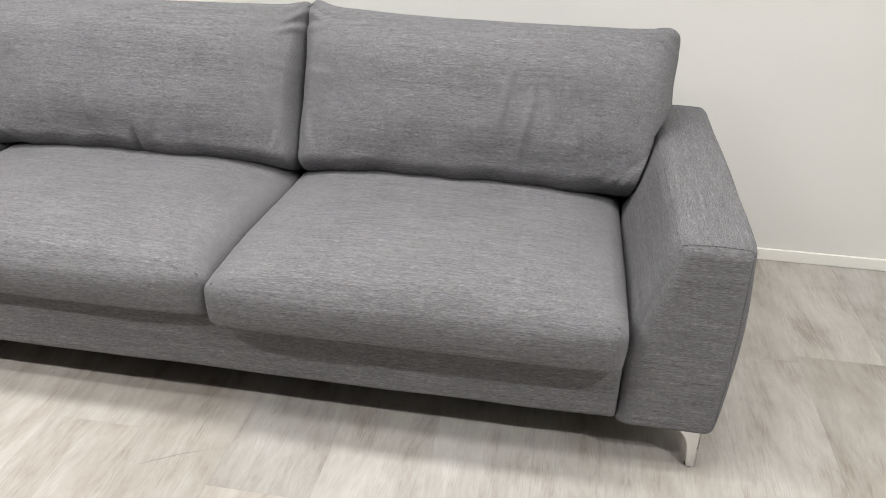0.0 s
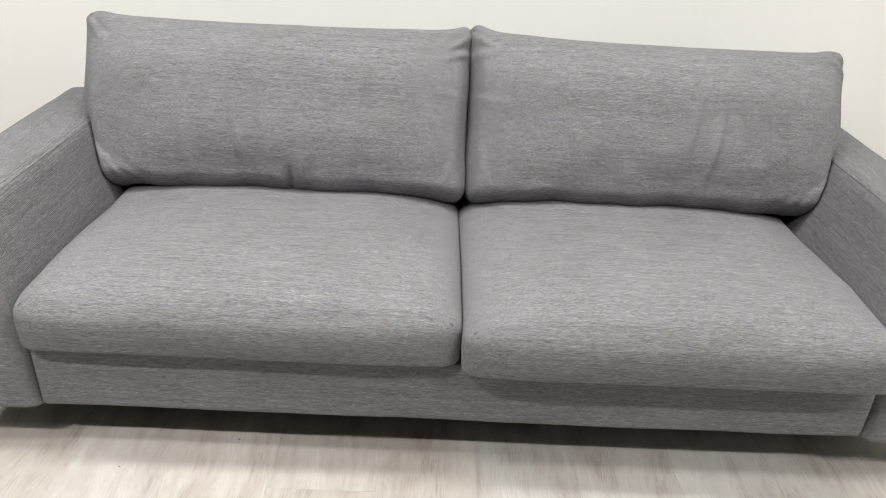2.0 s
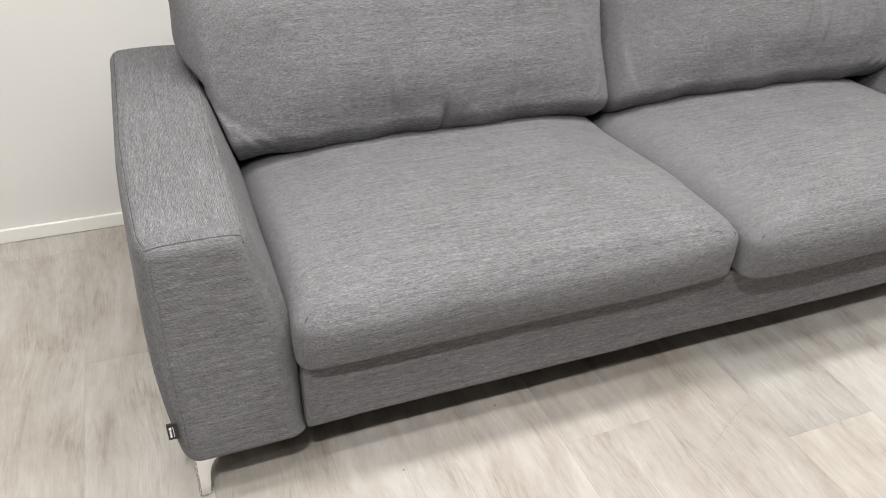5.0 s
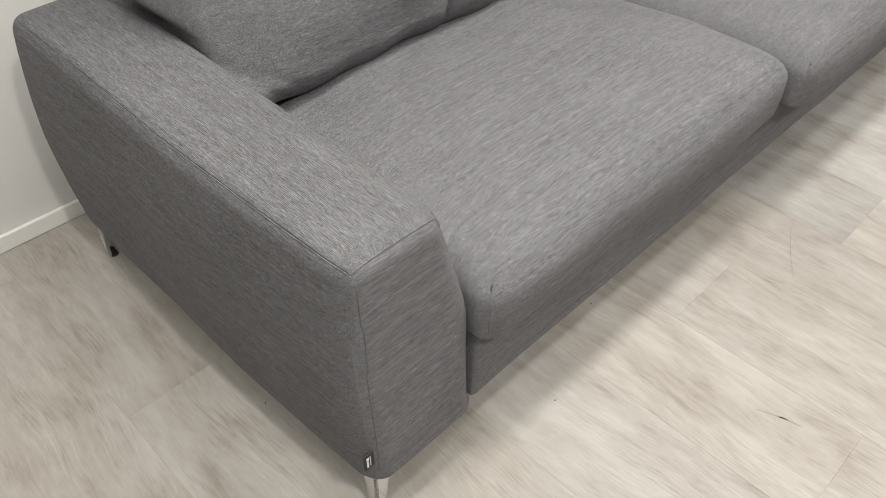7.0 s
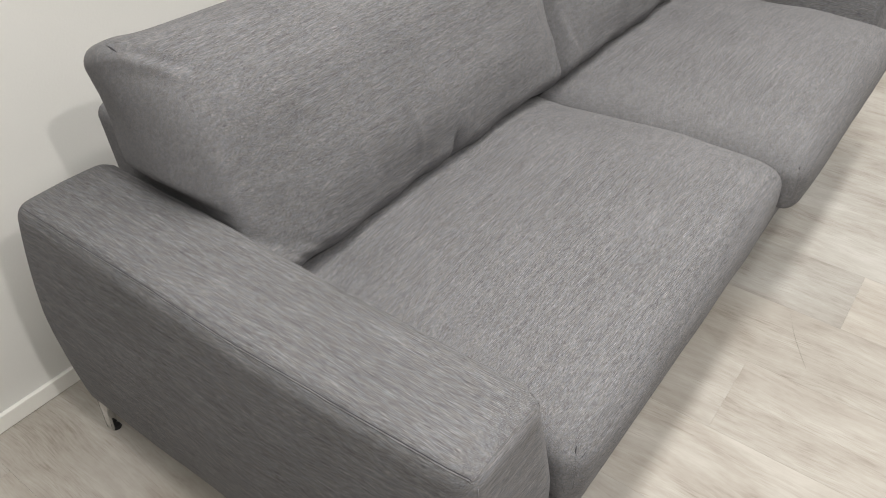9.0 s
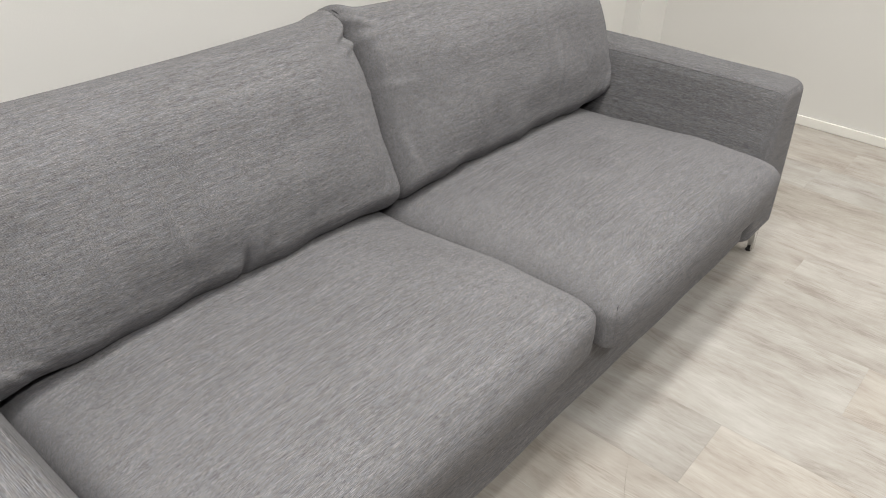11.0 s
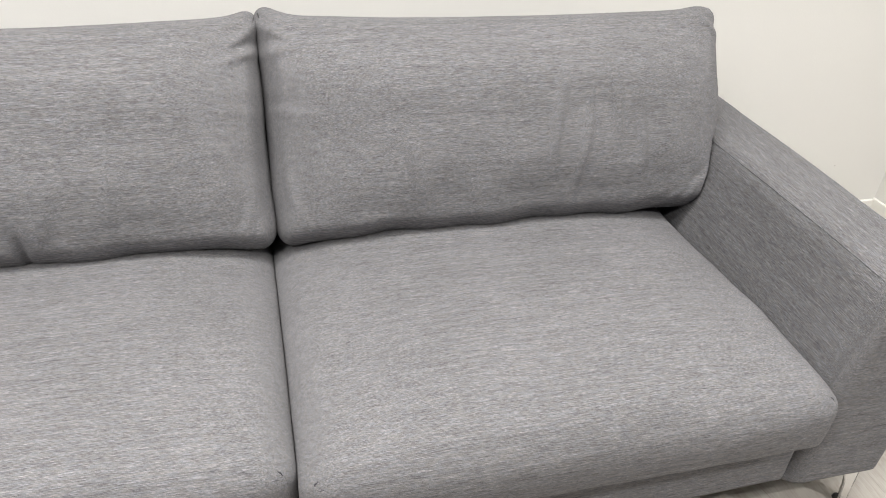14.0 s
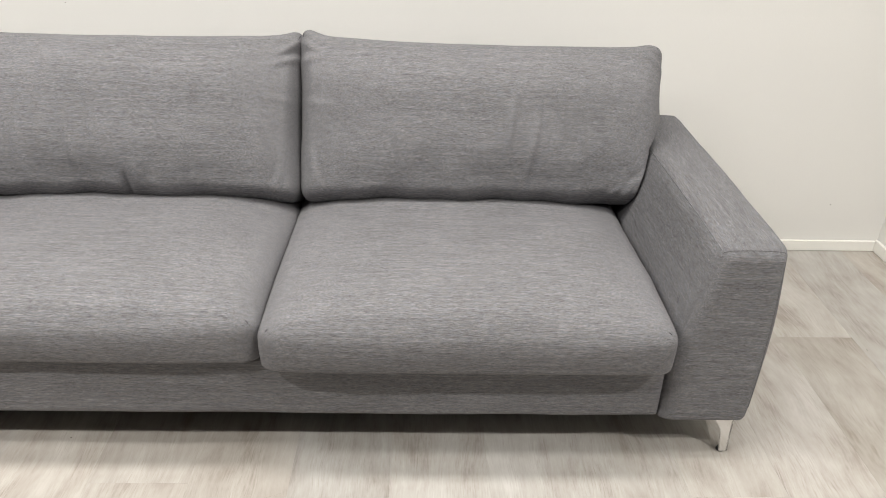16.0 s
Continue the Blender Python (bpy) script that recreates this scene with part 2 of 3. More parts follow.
setting(box("wall_south", (WX0 - T, WY0 - T, -0.1), (WX1 + T, WY0 - 0.003, CEILING), far_dim), "unseen dark grey wall, dimmed to cut bounced light", "wall")
setting(box("wall_pier", (2.022, 1.000, 0.0), (WX1 + 0.02, WY1 + 0.02, CEILING - 0.004), wall_paint, bevel=0.004), "shallow white painted pier in the room corner", "wall")
setting(box("ceiling", (WX0 - T, WY0 - T, CEILING), (WX1 + T, WY1 + T, CEILING + 0.1), ceiling_dim), "unseen dark grey ceiling, dimmed to cut bounced light", "ceiling")

BH, BT = 0.041, 0.012
for sx, sz, sr in ((1.809, 0.182, 0.0022), (-0.743, 0.825, 0.0022)):
    bm = bmesh.new()
    bmesh.ops.create_cone(bm, cap_ends=True, segments=9, radius1=sr, radius2=sr * 0.6, depth=0.0012)
    bmesh.ops.transform(bm, matrix=pose(sx, WY1 - 0.0004, sz, 90, 0, 0), verts=bm.verts)
    part("nail_hole", bm, speck_dark, wall_north)


def baseboard(lo, hi):
    return setting(box("baseboard", lo, hi, base_paint, bevel=0.0025), "low white painted wooden baseboard", "baseboard")


baseboard((WX0, WY1 - BT, 0.001), (2.009, WY1 - 0.001, BH))
baseboard((2.010, 1.000 - BT, 0.001), (2.021, WY1 - 0.001, BH + 0.003))
baseboard((2.0225, 1.000 - BT, 0.001), (WX1 - BT - 0.001, 0.999, BH + 0.002))
baseboard((WX1 - BT, WY0 + 0.02, 0.001), (WX1 - 0.001, 0.999, BH))
baseboard((WX0 + 0.001, WY0 + 0.02, 0.001), (WX0 + BT, WY1 - BT - 0.001, BH))
baseboard((WX0 + BT + 0.001, WY0 + 0.001, 0.001), (WX1 - BT - 0.001, WY0 + BT, BH))

# ---- sofa frame ----
sofa = tagged(empty("sofa", 0, 0.47, 0), "three-seat sofa in grey melange fabric on slim chrome corner legs", "sofa")
Z_ARM, Z_LOW = 0.572, 0.105
OUT = 1.147
SHIFT = {-1: -0.026, 1: -0.007}  # each arm sits a little nearer the middle


def arm_inner(z):
    """The inner face of the arm: upright low down, then leaning outwards to the narrow top."""
    t = np.clip((z - 0.34) / (0.555 - 0.34), 0, 1)
    return 0.926 + 0.060 * t ** 1.15


def build_arm(side):
    half = (0.5, 0.446, (Z_ARM - Z_LOW) / 2)
    # lattice x: inner to outer, scaled to the arm's width below
    p, lat, quads = shell((18, 70, 44), half, (0.19, 0.044, 0.018), (0.13, 0.03, 0.028))
    y = p[:, 1] + 0.454
    z = p[:, 2] + (Z_ARM + Z_LOW) / 2
    u = p[:, 0] + 0.5
    low = np.clip((0.20 - z) / 0.09, 0, 1)
    splay = 0.022 if side < 0 else 0.008
    out = OUT - 0.008 - 0.003 * low ** 2 + (0.006 if side < 0 else 0.0) + 0.013 * np.sin(np.clip((z - 0.12) / 0.45, 0, 1) * np.pi) + splay * np.clip(y / 0.35, 0, 1) ** 0.7
    # a squarer lower inner corner
    u = np.clip(0.5 + (u - 0.5) * (1 + 0.16 * (u < 0.5) * np.clip((Z_LOW + 0.030 - z) / 0.030, 0, 1)), 0, 1)
    x = arm_inner(z) + u * (out - arm_inner(z))
    # the front leans back a little; the rear lower corner is cut round
    y = y + 0.016 * np.clip((z - 0.12) / 0.45, 0, 1) * np.clip(1 - (y / 0.3), 0, 1)
    rear = np.clip((y - 0.81) / 0.09, 0, 1)
    z = z - 0.020 * np.clip((y - 0.55) / 0.4, 0, 1) * np.clip((0.30 - z) / 0.18, 0, 1)
    y = y + 0.044 * rear * np.clip((0.56 - z) / 0.22, 0, 1)
    # soft filling; the right arm stands a touch lower
    z = z - (0.006 if side > 0 else 0.0) * np.clip((z - 0.3) / 0.2, 0, 1)
    z = z + 0.004 * np.clip((z - 0.5) / 0.06, 0, 1) * (1 - (2 * u - 1) ** 2)
    q = np.stack([x, y, z], 1)
    nz = wobble(q, 6.0, 0.0022, 3.0 * side) + wobble(q, 19.0, 0.0005, 5.0)
    q[:, 0] += nz
    q[:, 2] += 0.5 * nz
    q[:, 1] += 0.4 * nz * (lat[:, 1] < 0)
    q[:, 0] = (q[:, 0] + SHIFT[side]) * side
    if side < 0:
        quads = [f[::-1] for f in quads]
    me = mesh_of("arm", q, quads)
    # sides and top wear the shaded copy, the front keeps the lighter cloth
    ob = part("arm", me, [fabric_y_shaded, fabric_x], sofa)
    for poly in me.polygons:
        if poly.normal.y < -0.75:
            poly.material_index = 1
    # sewn edges
    s = side
    dz = 0.006 if side > 0 else 0.0
    top_in = [(s * (arm_inner(np.float64(0.56)) + 0.006), yy, 0.5655 - dz + 0.003 * math.sin(yy * 7)) for yy in np.linspace(0.050, 0.88, 30)]
    top_in = [(s * 0.9865, 0.0235, 0.545), (s * 0.989, 0.032, 0.5585)] + top_in
    seams = [("seam", spline(top_in, 3)),
             ("seam", spline([(s * (1.1335 - 0.002 * abs(math.sin(zz * 9))), 0.0155 + 0.030 * (zz - 0.12), zz) for zz in np.linspace(0.15, 0.545, 14)], 3)),
             ("seam", spline([(s * 1.1335, 0.032, 0.553 - dz), (s * (1.1345 + 0.3 * splay), 0.07, 0.5615 - dz), (s * (1.1325 + splay), 0.36, 0.5632 - dz), (s * (1.1325 + splay), 0.6, 0.5632 - dz), (s * (1.1325 + splay), 0.88, 0.5622 - dz)], 14)),
             ("seam", spline([(s * 0.990, 0.0300, 0.5595), (s * 1.03, 0.0290, 0.5635), (s * 1.10, 0.0290, 0.5635), (s * 1.139, 0.0310, 0.557)], 10))]
    tree = BVHTree.FromPolygons([tuple(v) for v in q], quads)
    for nm, pts in seams:
        on = [tree.find_nearest(Vector(pt) + Vector((s * SHIFT[side], 0, 0)))[:2] for pt in pts]
        tube(nm, [c for c, m in on], 0.0014, fabric_y_shaded, ob)
        if pts[0][1] < 0.028 or abs(pts[-1][1] - pts[0][1]) < 0.1:
            continue
        gap = []
        for k, (c, m) in enumerate(on):
            run = (on[min(k + 1, len(on) - 1)][0] - on[max(k - 1, 0)][0]).normalized()
            gap.append(tree.find_nearest(c + 0.0018 * run.cross(m))[0])
        # dark strand that paints in the groove's shade beside the seam
        tube("seam_shade", gap, 0.0008, thread_and_shade, ob, sides=5)
    return ob


arm_left = build_arm(-1)
build_arm(1)

# front rail
p, lat, quads = shell((90, 8, 16), (0.908, 0.035, 0.080), (0.006, 0.012, 0.010), (0.006, 0.012, 0.010))
p = p + np.array([0.009, 0.056, 0.197])
p[:, 1] += wobble(p, 5.0, 0.004, 9.0) * (lat[:, 1] < 0)
p[:, 2] += wobble(p, 3.0, 0.004, 2.0) * (lat[:, 2] < 0)
part("front_rail", mesh_of("front_rail", p, quads), fabric_x, sofa)
# back frame, seen above the arms behind the cushions
p, lat, quads = shell((60, 12, 40), (0.942, 0.055, 0.280), (0.03, 0.025, 0.03), (0.03, 0.025, 0.025))
p = p + np.array([0.009, 0.862, 0.360])
p[:, 1] += 0.05 * np.clip((p[:, 2] - 0.3) / 0.35, 0, 1)
p[:, 2] += wobble(p, 4.0, 0.004, 4.0)
part("back_frame", mesh_of("back_frame", p, quads), fabric_x, sofa)
box("seat_deck", (-0.925, 0.102, 0.100), (0.945, 0.80, 0.274), lining, sofa, 0.006, "black lining cloth under the seat")


def build_leg(sx, sy, y0, foot=1.108):
    """A corner leg: two tapered chrome wings at a right angle under a mounting plate."""
    x0 = sx * foot
    leg = None
    for axis, reach in (("x", 0.150), ("y", 0.120)):
        # outline in (run, z): along the top, then a hollow curve down to the narrow foot
        outline = [(0, 0.0), (0.021, 0.0), (0.023, 0.030), (0.026, 0.062), (0.034, 0.082), (0.045, 0.095), (0.065, 0.103), (reach, 0.1125), (reach, Z_LOW + 0.012), (0, Z_LOW + 0.012)]
        lean = 0.010
        verts, t = [], 0.006
        for side in (0, t):
            for run, z in outline:
                slip = lean * (1 - z / 0.115)
                if axis == "x":
                    verts.append((x0 - sx * (run + slip * -0.2), y0 + sy * (side + slip * -0.2), z + 0.004))
                else:
                    verts.append((x0 - sx * (side + slip * -0.2), y0 + sy * (run + slip * -0.2), z + 0.004))
        k = len(outline)
        faces = [list(range(k)), [k + i for i in range(k)][::-1]] + [[i, k + i, k + (i + 1) % k, (i + 1) % k] for i in range(k)]
        me = bpy.data.meshes.new("wing")
        me.from_pydata(verts, [], faces)
        bm = bmesh.new()
        bm.from_mesh(me)
        bmesh.ops.recalc_face_normals(bm, faces=bm.faces)
        bmesh.ops.bevel(bm, geom=[e for e in bm.edges if e.calc_face_angle(0) > 1.0], offset=0.0012, segments=2, affect="EDGES")
        bm.to_mesh(me)
        bm.free()
        if leg is None:
            leg = part("leg", me, chrome, sofa, "polished chrome corner leg")
        else:
            part("wing", me, chrome, leg)
    bm = bmesh.new()
    bmesh.ops.create_cone(bm, cap_ends=True, segments=20, radius1=0.010, radius2=0.008, depth=0.006)
    bmesh.ops.translate(bm, verts=bm.verts, vec=(x0 - sx * 0.011, y0 + sy * 0.011, 0.0034))
    part("glide", bm, black_plastic, leg, "small dark plastic glide")
    return leg


for sx in (-1, 1):
    build_leg(sx, 1, 0.030, 1.106)
    build_leg(sx, -1, 0.906, 1.132 if sx < 0 else 1.116)

# sewn-in tag: a folded black strip with plain white marks
tag = box("tag", (-1.1355, 0.0095, 0.186), (-1.1180, 0.0130, 0.222), tag_black, arm_left, 0.0006, "small folded black tag with white marks")
tag.matrix_local = Matrix.Identity(4)
for lo, hi in (((-1.1320, 0.192), (-1.1290, 0.207)), ((-1.1320, 0.2092), (-1.1280, 0.2150)), ((-1.1260, 0.192), (-1.1250, 0.215))):
    box("mark", (lo[0], 0.0087, lo[1]), (hi[0], 0.0094, hi[1]), tag_white, tag)

for ob in list(sofa.children):
    ob.matrix_parent_inverse = Matrix.Translation(-sofa.location)


# ---- cushions ----
def seat_cushion(x0, x1, y0, seed, label):
    y1, z0, z1 = 0.70, 0.279, 0.402
    cx, cy, cz = (x0 + x1) / 2, (y0 + y1) / 2, (z0 + z1) / 2
    hx, hy, hz = (x1 - x0) / 2, (y1 - y0) / 2, (z1 - z0) / 2
    inner = (0.038, 0.056) if cx < 0 else (0.056, 0.038)
    p, lat, quads = shell((84, 70, 20), (hx, hy, hz), (inner[0], 0.030, 0.012), (inner[1], 0.05, 0.034))
    u, v, w = p[:, 0] / hx, p[:, 1] / hy, lat[:, 2]
    up = np.clip((p[:, 2] / hz + 1) / 2, 0, 1)
    q = p + np.array([cx, cy, cz])
    crown = (1 - np.abs(u) ** 3.2) * (1 - np.clip(-v, 0, 1) ** 8)
    q[:, 2] += up ** 1.5 * (0.040 * crown)
    q[:, 2] -= up * 0.020 * np.clip((v + 0.35) / 0.8, 0, 1)
    # the sides and the front swell
    q[:, 1] -= 0.012 * np.clip(-v, 0, 1) ** 8 * np.sin(up * np.pi) * (1 - u ** 6)
    q[:, 0] += 0.004 * np.sign(u) * np.abs(u) ** 8 * np.sin(up * np.pi)
    nz = wobble(q, 4.0, 0.007, seed) + wobble(q, 11.0, 0.0024, seed + 4)
    q[:, 2] += nz * up
    q[:, 1] += 0.5 * nz * (v < -0.9)
    # drawn-in corner darts
    for sx in (-1, 1):
        d = np.hypot((u - sx) * hx + sx * 0.012, (v + 1) * hy - 0.010)
        q[:, 2] -= up * 0.010 * np.exp(-(d / 0.030) ** 2)
    thing = tagged(empty("seat_cushion", cx, cy, z0), label, "cushion", "seat cushions of the sofa")
    cover = part("cover", mesh_of("cover", q, quads), fabric_x)
    bits = [cover]

    def surface(px, py):
        top = q[up > 0.6]
        d = (top[:, 0] - px) ** 2 + (top[:, 1] - py) ** 2
        return float(top[np.argsort(d)[:6], 2].max())
    tree = BVHTree.FromPolygons([tuple(c) for c in q], quads)
    for sx in (-1, 1):
        xe = x0 + 0.006 if sx < 0 else x1 - 0.006
        line = []
        for s in np.linspace(0, 1, 7):
            px, py = xe - sx * (0.010 + 0.007 * s), y0 + 0.013 + 0.005 * s + 0.001 * math.sin(s * 5)
            line.append(tree.find_nearest(Vector((px, py, surface(px, py))))[0])
        bits.append(tube("corner_dart", line, 0.0012, thread_and_shade, None, taper=True))
        # a dark line laid on as the shade of the corner fold
        fold = [tree.find_nearest(Vector((xe - sx * (0.004 + 0.014 * k), y0 - 0.01, z1 - 0.012 + 0.004 * k)))[0] for k in np.linspace(0, 1, 8)]
        bits.append(tube("fold_shade", fold, 0.0006, thread_and_shade, None, taper=True))
        # the upright corner seam, drawn from the dart down the rounded corner
        edge = [tree.find_nearest(Vector((xe, y0 + 0.004, z)))[0] for z in np.linspace(z0 + 0.03, z1 - 0.012, 12)]
        bits.append(tube("seam", edge, 0.0006, fabric_x, None))
    hold(bits, thing)
    return thing


seat_cushion(-0.906, 0.006, -0.010, 1.3, "plump grey fabric seat cushion beside the arm with the tag")
seat_cushion(0.013, 0.911, -0.040, 7.9, "plump grey fabric seat cushion pulled slightly forward")


def back_cushion(x0, x1, outer, seed, label, drop, tuck, ears):
    """A leaning filled cushion; outer is the side (-1 or 1) that rests over the arm. drop: how far the outer top corner hangs."""
    lean = radians(26)
    H, TH = 0.456, 0.215
    cx = (x0 + x1) / 2
    hx = (x1 - x0) / 2
    rl, rr = (0.062, 0.040) if outer < 0 else (0.040, 0.062)
    p, lat, quads = shell((180, 44, 104), (hx, TH / 2, H / 2), (rl, 0.075, 0.044), (rr, 0.06, 0.036))
    u, v, w = p[:, 0] / hx, p[:, 1] / (TH / 2), p[:, 2] / (H / 2)
    face = np.clip(-v, 0, 1)
    # belly and thin upper edge
    belly = (1 - np.abs(u) ** 3.0) * (1 - np.abs(w) ** 2.6)
    x, d, h = p[:, 0].copy(), p[:, 1].copy(), p[:, 2].copy()
    d -= (0.034 * belly + 0.020 * (1 - np.abs(u) ** 4) * np.exp(-((w + 0.42) / 0.36) ** 2)) * (v < 0)
    d *= np.where(d < 0, 1 - 0.25 * np.clip(w, 0, 1) ** 2, 1 - 0.85 * np.clip((w + 0.5) / 1.5, 0, 1) ** 1.3)
    d -= face ** 0.5 * (1 - np.abs(u) ** 6) * (0.036 * np.exp(-((w - 0.50) / 0.40) ** 2) + 0.022 * np.exp(-((w - 0.05) / 0.45) ** 2))
    d -= 0.060 * np.clip(v, 0, 1) * np.clip((w + 0.2) / 1.2, 0, 1) ** 1.5
    # sagging top edge with ears at the corners
    ear = np.exp(-((np.abs(u) - 1) / 0.10) ** 2)
    h += np.clip(w, 0, 1) ** 3 * ((ears - (ears - 0.014) * (u * outer > 0)) * ear - 0.010 * (1 - u ** 2))
    h -= np.clip(w, 0, 1) * drop * np.clip(u * outer * 0.5 + 0.5, 0, 1)
    # drawn-in sides, and lower corners rounded off over the arm
    x -= np.sign(u) * 0.004 * np.abs(u) ** 6 * (1 - w ** 2) * (u * outer < 0)
    d -= 0.014 * np.clip(w, 0, 1) ** 2 * np.clip(u * outer, 0, 1) ** 4
    low = np.clip(-w, 0, 1)
    side = np.clip(u * outer, 0, 1)
    x -= outer * (0.060 if outer < 0 else 0.040) * low ** 2.2 * side ** 5
    h -= 0.006 * low ** 2 * side ** 8
    inn = np.clip(-u * outer, 0, 1)
    h -= 0.010 * low ** 2 * inn ** 6
    h += low ** 4 * (0.004 * np.sin(u * 9 + seed) + 0.003 * np.sin(u * 21 + 2 * seed)) * (1 - np.abs(u) ** 4)
    x -= outer * 0.007 * np.clip(w, 0, 1) ** 2 * inn ** 4
    # folds: soft upright ripples in the face, gathers at the corners, a tuck in the lower edge
    ripple = np.zeros(len(p))
    for k, (fu, wid, amp, lo, hi) in enumerate(((0.05, 0.020, 0.0046, -0.6, 0.5), (0.16, 0.016, 0.0052, -0.9, 0.3), (0.28, 0.022, 0.0038, -0.5, 0.7), (0.40, 0.018, 0.0040, -0.7, 0.4), (-0.45, 0.03, 0.0038, -0.9, 0.0), (-0.2, 0.02, 0.0036, -0.95, -0.3))):
        uu = u * (1 if seed > 4 else -1) - fu - (0.10 if seed > 4 and fu > 0 else 0.0) - 0.03 * np.sin(w * 3 + k)
        span = np.clip((w - lo) * 3, 0, 1) * np.clip((hi - w) * 3, 0, 1)
        ripple += (1.6 if seed > 4 else 1.0) * amp * np.exp(-(uu / wid) ** 2) * span
    crease = 0.5 if outer < 0 else 0.4
    for cu, cw, ang, amp in ((-0.96 * outer, 0.80, 0.55 if outer < 0 else -0.3, 0.005 if outer < 0 else 0.006), (-0.95 * outer, 0.62, 0.25, 0.010 if outer < 0 else 0.004), (-0.94 * outer, 0.14, -0.2, 0.0018), (-0.91 * outer, -0.66, -1.3 * outer, 0.003), (0.905 * outer, -0.66, 1.1 * outer, 0.004 * crease), (0.83 * outer, -0.80, 0.9 * outer, 0.006 * crease), (0.74 * outer, -0.86, 0.6 * outer, 0.004 * crease), (0.92 * outer, 0.75, -0.7, 0.006)):
        a, b = (u - cu) * hx, (w - cw) * H / 2
        along = a * math.cos(ang) + b * math.sin(ang)
        over = -a * math.sin(ang) + b * math.cos(ang)
        ripple += 1.2 * amp * np.exp(-(along / 0.05) ** 2) * (np.exp(-(over / 0.009) ** 2) - 0.8 * np.exp(-((over - 0.018) / 0.010) ** 2))
    if tuck is not None:
        du = (u - tuck) * hx
        ripple -= 0.019 * np.exp(-(du / 0.009) ** 2) * np.exp(-((w + 0.90) / 0.15) ** 2)
        ripple += 0.006 * np.exp(-((du - 0.024) / 0.014) ** 2) * np.exp(-((w + 0.76) / 0.2) ** 2)
    d -= ripple * (face > 0.2)
    # into the room: leaning axes
    ch, sh = math.cos(lean), math.sin(lean)
    y = 0.728 + d * ch + h * sh
    z = 0.586 - d * sh + h * ch
    q = np.stack([x + cx, y, z], 1)
    nz = wobble(q, 5.0, 0.010, seed) + wobble(q, 13.0, 0.0035, seed + 2) + wobble(q, 34.0, 0.0012, seed + 6)
    q[:, 1] -= nz * ch
    q[:, 2] += nz * sh
    q[:, 0] += wobble(q, 9.0, 0.005, seed + 8) * np.abs(u) ** 4
    # pressed aside by the arm, and resting on the seat
    limit = arm_inner(q[:, 2]) + SHIFT[outer] - 0.004 + 0.11 * np.clip((q[:, 2] - Z_ARM + 0.004) / 0.10, 0, 1) ** 1.3
    over = outer * q[:, 0] - limit
    q[:, 0] -= outer * 0.006 * np.log1p(np.exp(np.clip(over / 0.006, -30, 30)))
    thing = tagged(empty("back_cushion", cx, 0.70, 0.46), label, "cushion", "back cushions of the sofa")
    cover = part("cover", mesh_of("cover", q, quads), fabric_x)
    bits = [cover]
    # corner darts at the upper corners
    for sx in (-1, 1):
        near = np.abs(u - sx * 0.955) + np.abs(w - 0.93) + np.abs(v + 0.62)
        far = np.abs(u - sx * 0.90) + np.abs(w - 0.88) + np.abs(v + 0.80)
        a, b = q[np.argmin(near)], q[np.argmin(far)]
        mid = (a + b) / 2 + np.array([0, -0.0005, 0.0008])
        bits.append(tube("corner_dart", spline([tuple(a), tuple(mid), tuple(b)], 5), 0.0016, thread_and_shade, None, taper=True))
    hold(bits, thing)
    return thing


back_cushion(-0.998, 0.024, -1, 2.1, "grey fabric back cushion with a tuck in its lower edge", 0.004, 0.10, 0.016)
back_cushion(0.018, 1.020, 1, 6.4, "grey fabric back cushion with soft upright ripples", 0.014, None, 0.026)


# ---- floor planks ----
floor = setting(box("floor", (WX0 - T, WY0 - T, -0.1), (WX1 + T, WY1 + T, -0.004), plain("floor_bed", (0.10, 0.09, 0.08), 0.9)), "washed pale oak vinyl plank floor", "floor")
PW, PL = 0.2286, 1.219
rng = random.Random(11)
plank_meshes = {}


def plank(x, y0, y1, tone):
    size = (PW, round(y1 - y0, 4))
    if size not in plank_meshes:
        bm = bmesh.new()
        bmesh.ops.create_cube(bm, size=1)
        g = 0.00004
        for v in bm.verts:
            v.co = Vector((v.co.x * (PW - 2 * g), v.co.y * (size[1] - 2 * g), v.co.z * 0.004 - 0.002))
        bmesh.ops.bevel(bm, geom=[e for e in bm.edges if all(v.co.z > -0.001 for v in e.verts)], offset=0.00035, segments=1, affect="EDGES")
        me = bpy.data.meshes.new("plank")
        bm.to_mesh(me)
        bm.free()
        me.materials.append(plank_wood)
        plank_meshes[size] = me
    ob = new("plank", plank_meshes[size])
    ob.location = (x + PW / 2, (y0 + y1) / 2, 0)
    ob.color = (*tone, 1)
    ob.parent = floor
    return ob


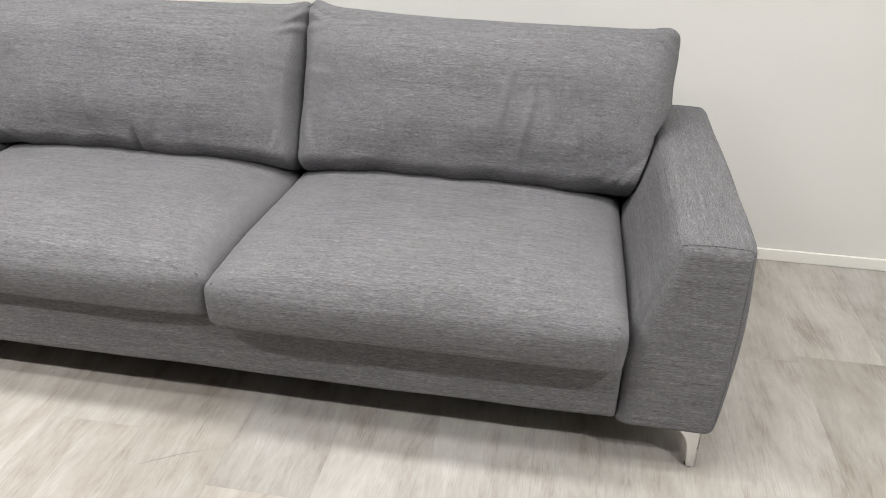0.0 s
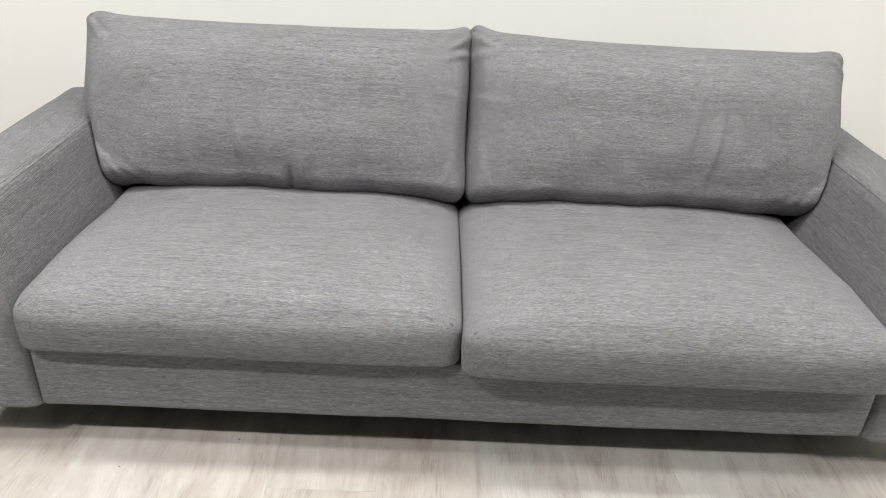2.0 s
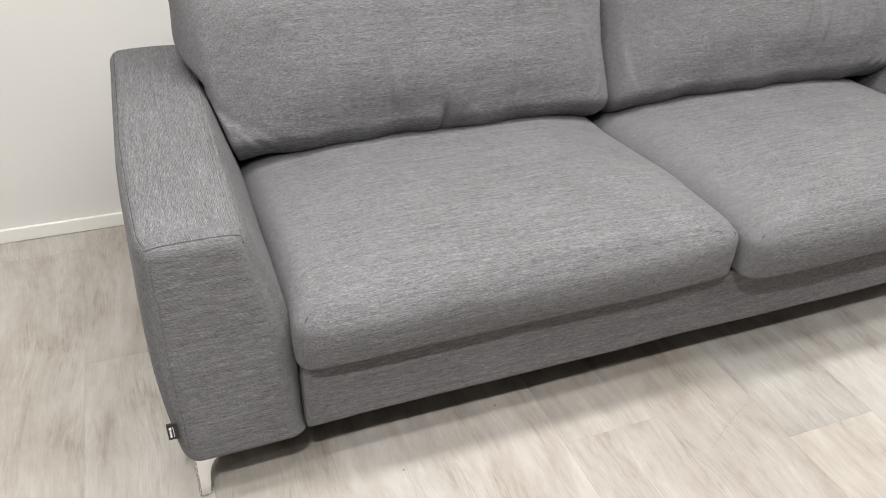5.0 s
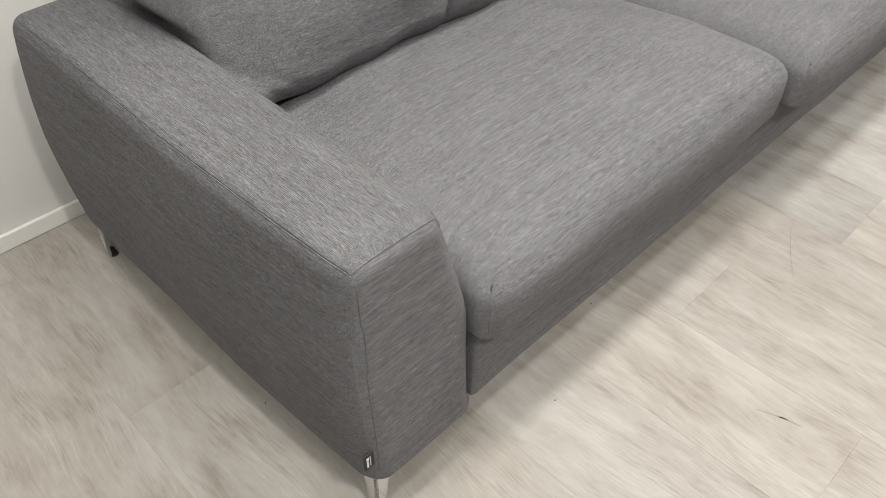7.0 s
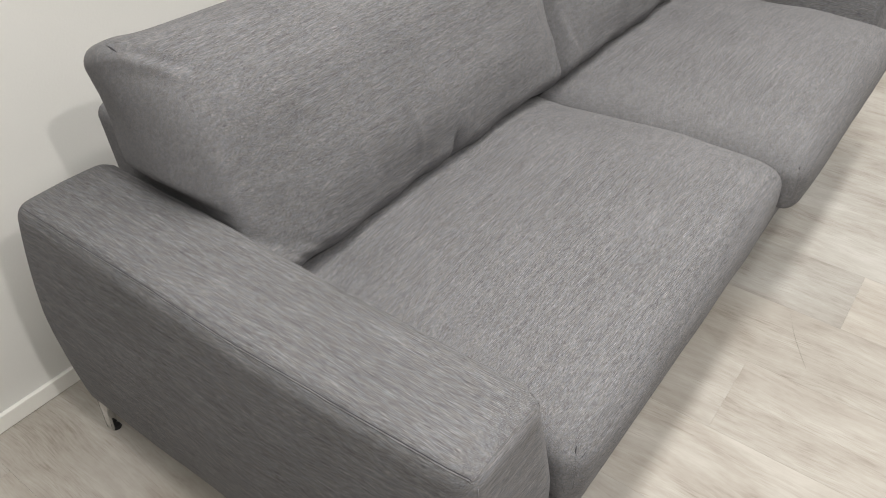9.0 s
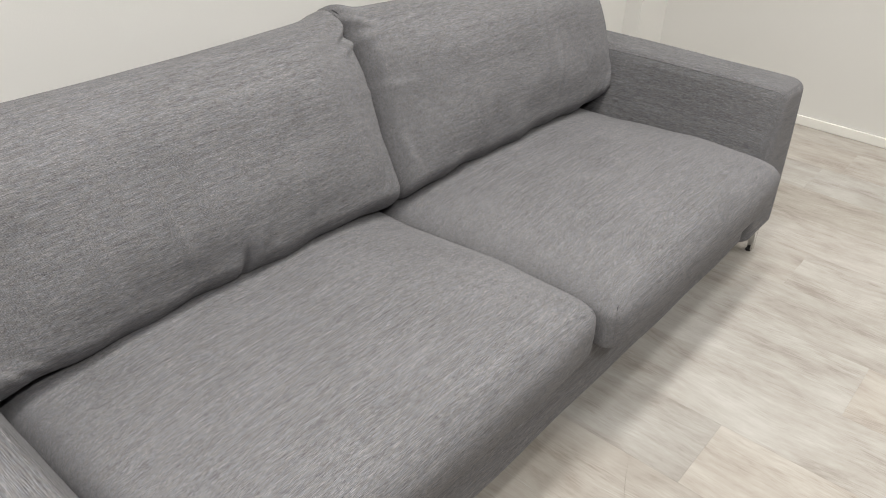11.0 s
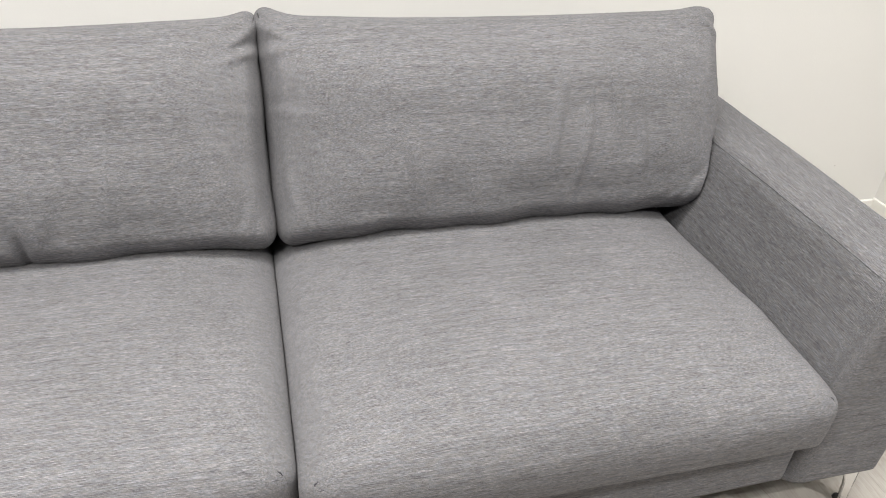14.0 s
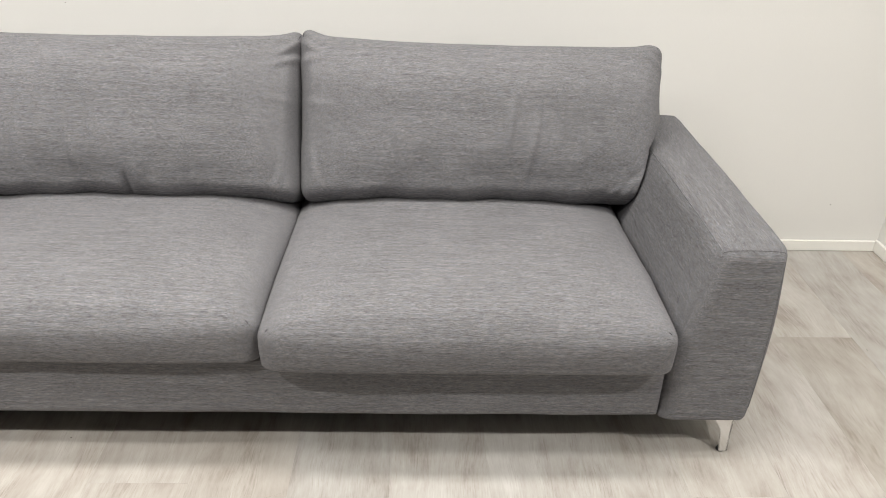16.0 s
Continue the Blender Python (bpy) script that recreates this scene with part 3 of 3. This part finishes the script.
# known end joints and tones, column by column from the edge at x = -1.31
JOINT = {0: 0.484, 12: -0.70, 11: 0.49, 4: -0.08, 5: 0.30, 2: -0.45, 1: -0.9, 3: 0.75, -1: -0.25}
TONE = {(0, 1): (1.0, 0.98, 0.955), (0, 0): (1.06, 1.05, 1.03), (12, 1): (0.92, 0.90, 0.87), (11, 0): (1.06, 1.05, 1.04), (11, 1): (0.97, 0.955, 0.93), (-1, 1): (1.02, 1.0, 0.97), (2, 1): (1.05, 1.04, 1.03), (1, 1): (0.93, 0.91, 0.88)}
column = math.floor((WX0 + 1.31) / PW)
while -1.31 + column * PW < WX1:
    x = -1.31 + column * PW
    joint = JOINT.get(column, rng.uniform(-0.6, 0.6))
    k = 2
    y = joint + 2 * PL
    while y > WY0:
        y0, y1 = max(y - PL, WY0), min(y, WY1)
        k -= 1
        if y1 > y0 + 0.03:
            f = rng.uniform(0.92, 1.06)
            warm = rng.uniform(-0.02, 0.015)
            tone = TONE.get((column, 1 if y0 >= joint - 0.01 and y0 < joint + 0.5 else (0 if abs(y - joint) < 0.01 else 9)), (f, f * (0.99 + warm), f * (0.975 + 2 * warm)))
            plank(x, y0, y1, tone)
        y -= PL
    column += 1


# ---- marks on the floor ----
floor_scuff = plain("floor_scuff", (0.12, 0.105, 0.09), 0.9)
floor_knot = plain("floor_knot", (0.30, 0.262, 0.225), 0.7, grain=400)
tube("hair", spline([(0.050, -0.108, 0.0006), (-0.021, -0.139, 0.0006), (-0.073, -0.168, 0.0006), (-0.127, -0.201, 0.0006)], 8), 0.00024, plain("hair_brown", (0.19, 0.17, 0.15), 0.8), floor, taper=True, label="thin dark hair on the planks")


def scuff(x, y, long, wide, turn, material):
    """A small worn mark, a thin lens-shaped flake on the plank."""
    ring = [(0.5 * long * math.cos(a), 0.5 * wide * math.sin(a) * (1 + 0.25 * math.sin(3 * a + x * 40))) for a in np.linspace(0, 2 * math.pi, 11)[:-1]]
    c, k = math.cos(turn), math.sin(turn)
    bm = bmesh.new()
    low = [bm.verts.new((x + a * c - b * k, y + a * k + b * c, -0.0002)) for a, b in ring]
    top = [bm.verts.new((x + 0.8 * (a * c - b * k), y + 0.8 * (a * k + b * c), 0.0003)) for a, b in ring]
    bm.faces.new(top)
    for i in range(len(ring)):
        j = (i + 1) % len(ring)
        bm.faces.new((low[i], low[j], top[j], top[i]))
    return part("scuff", bm, material, floor)


for sx, sy, long, wide, turn in ((-0.488, 0.066, 0.006, 0.003, 0.3), (-1.195, 0.052, 0.006, 0.003, 1.2), (-1.200, 0.008, 0.005, 0.003, 0.4), (1.676, 0.456, 0.012, 0.002, 1.4), (-1.114, 0.336, 0.006, 0.003, 0.8), (-0.729, -0.035, 0.005, 0.003, 0.2)):
    scuff(sx, sy, long, wide, turn, floor_scuff)
scuff(-0.470, -0.335, 0.07, 0.004, 1.92, floor_knot)
scuff(-0.462, -0.362, 0.05, 0.005, 1.80, floor_knot)
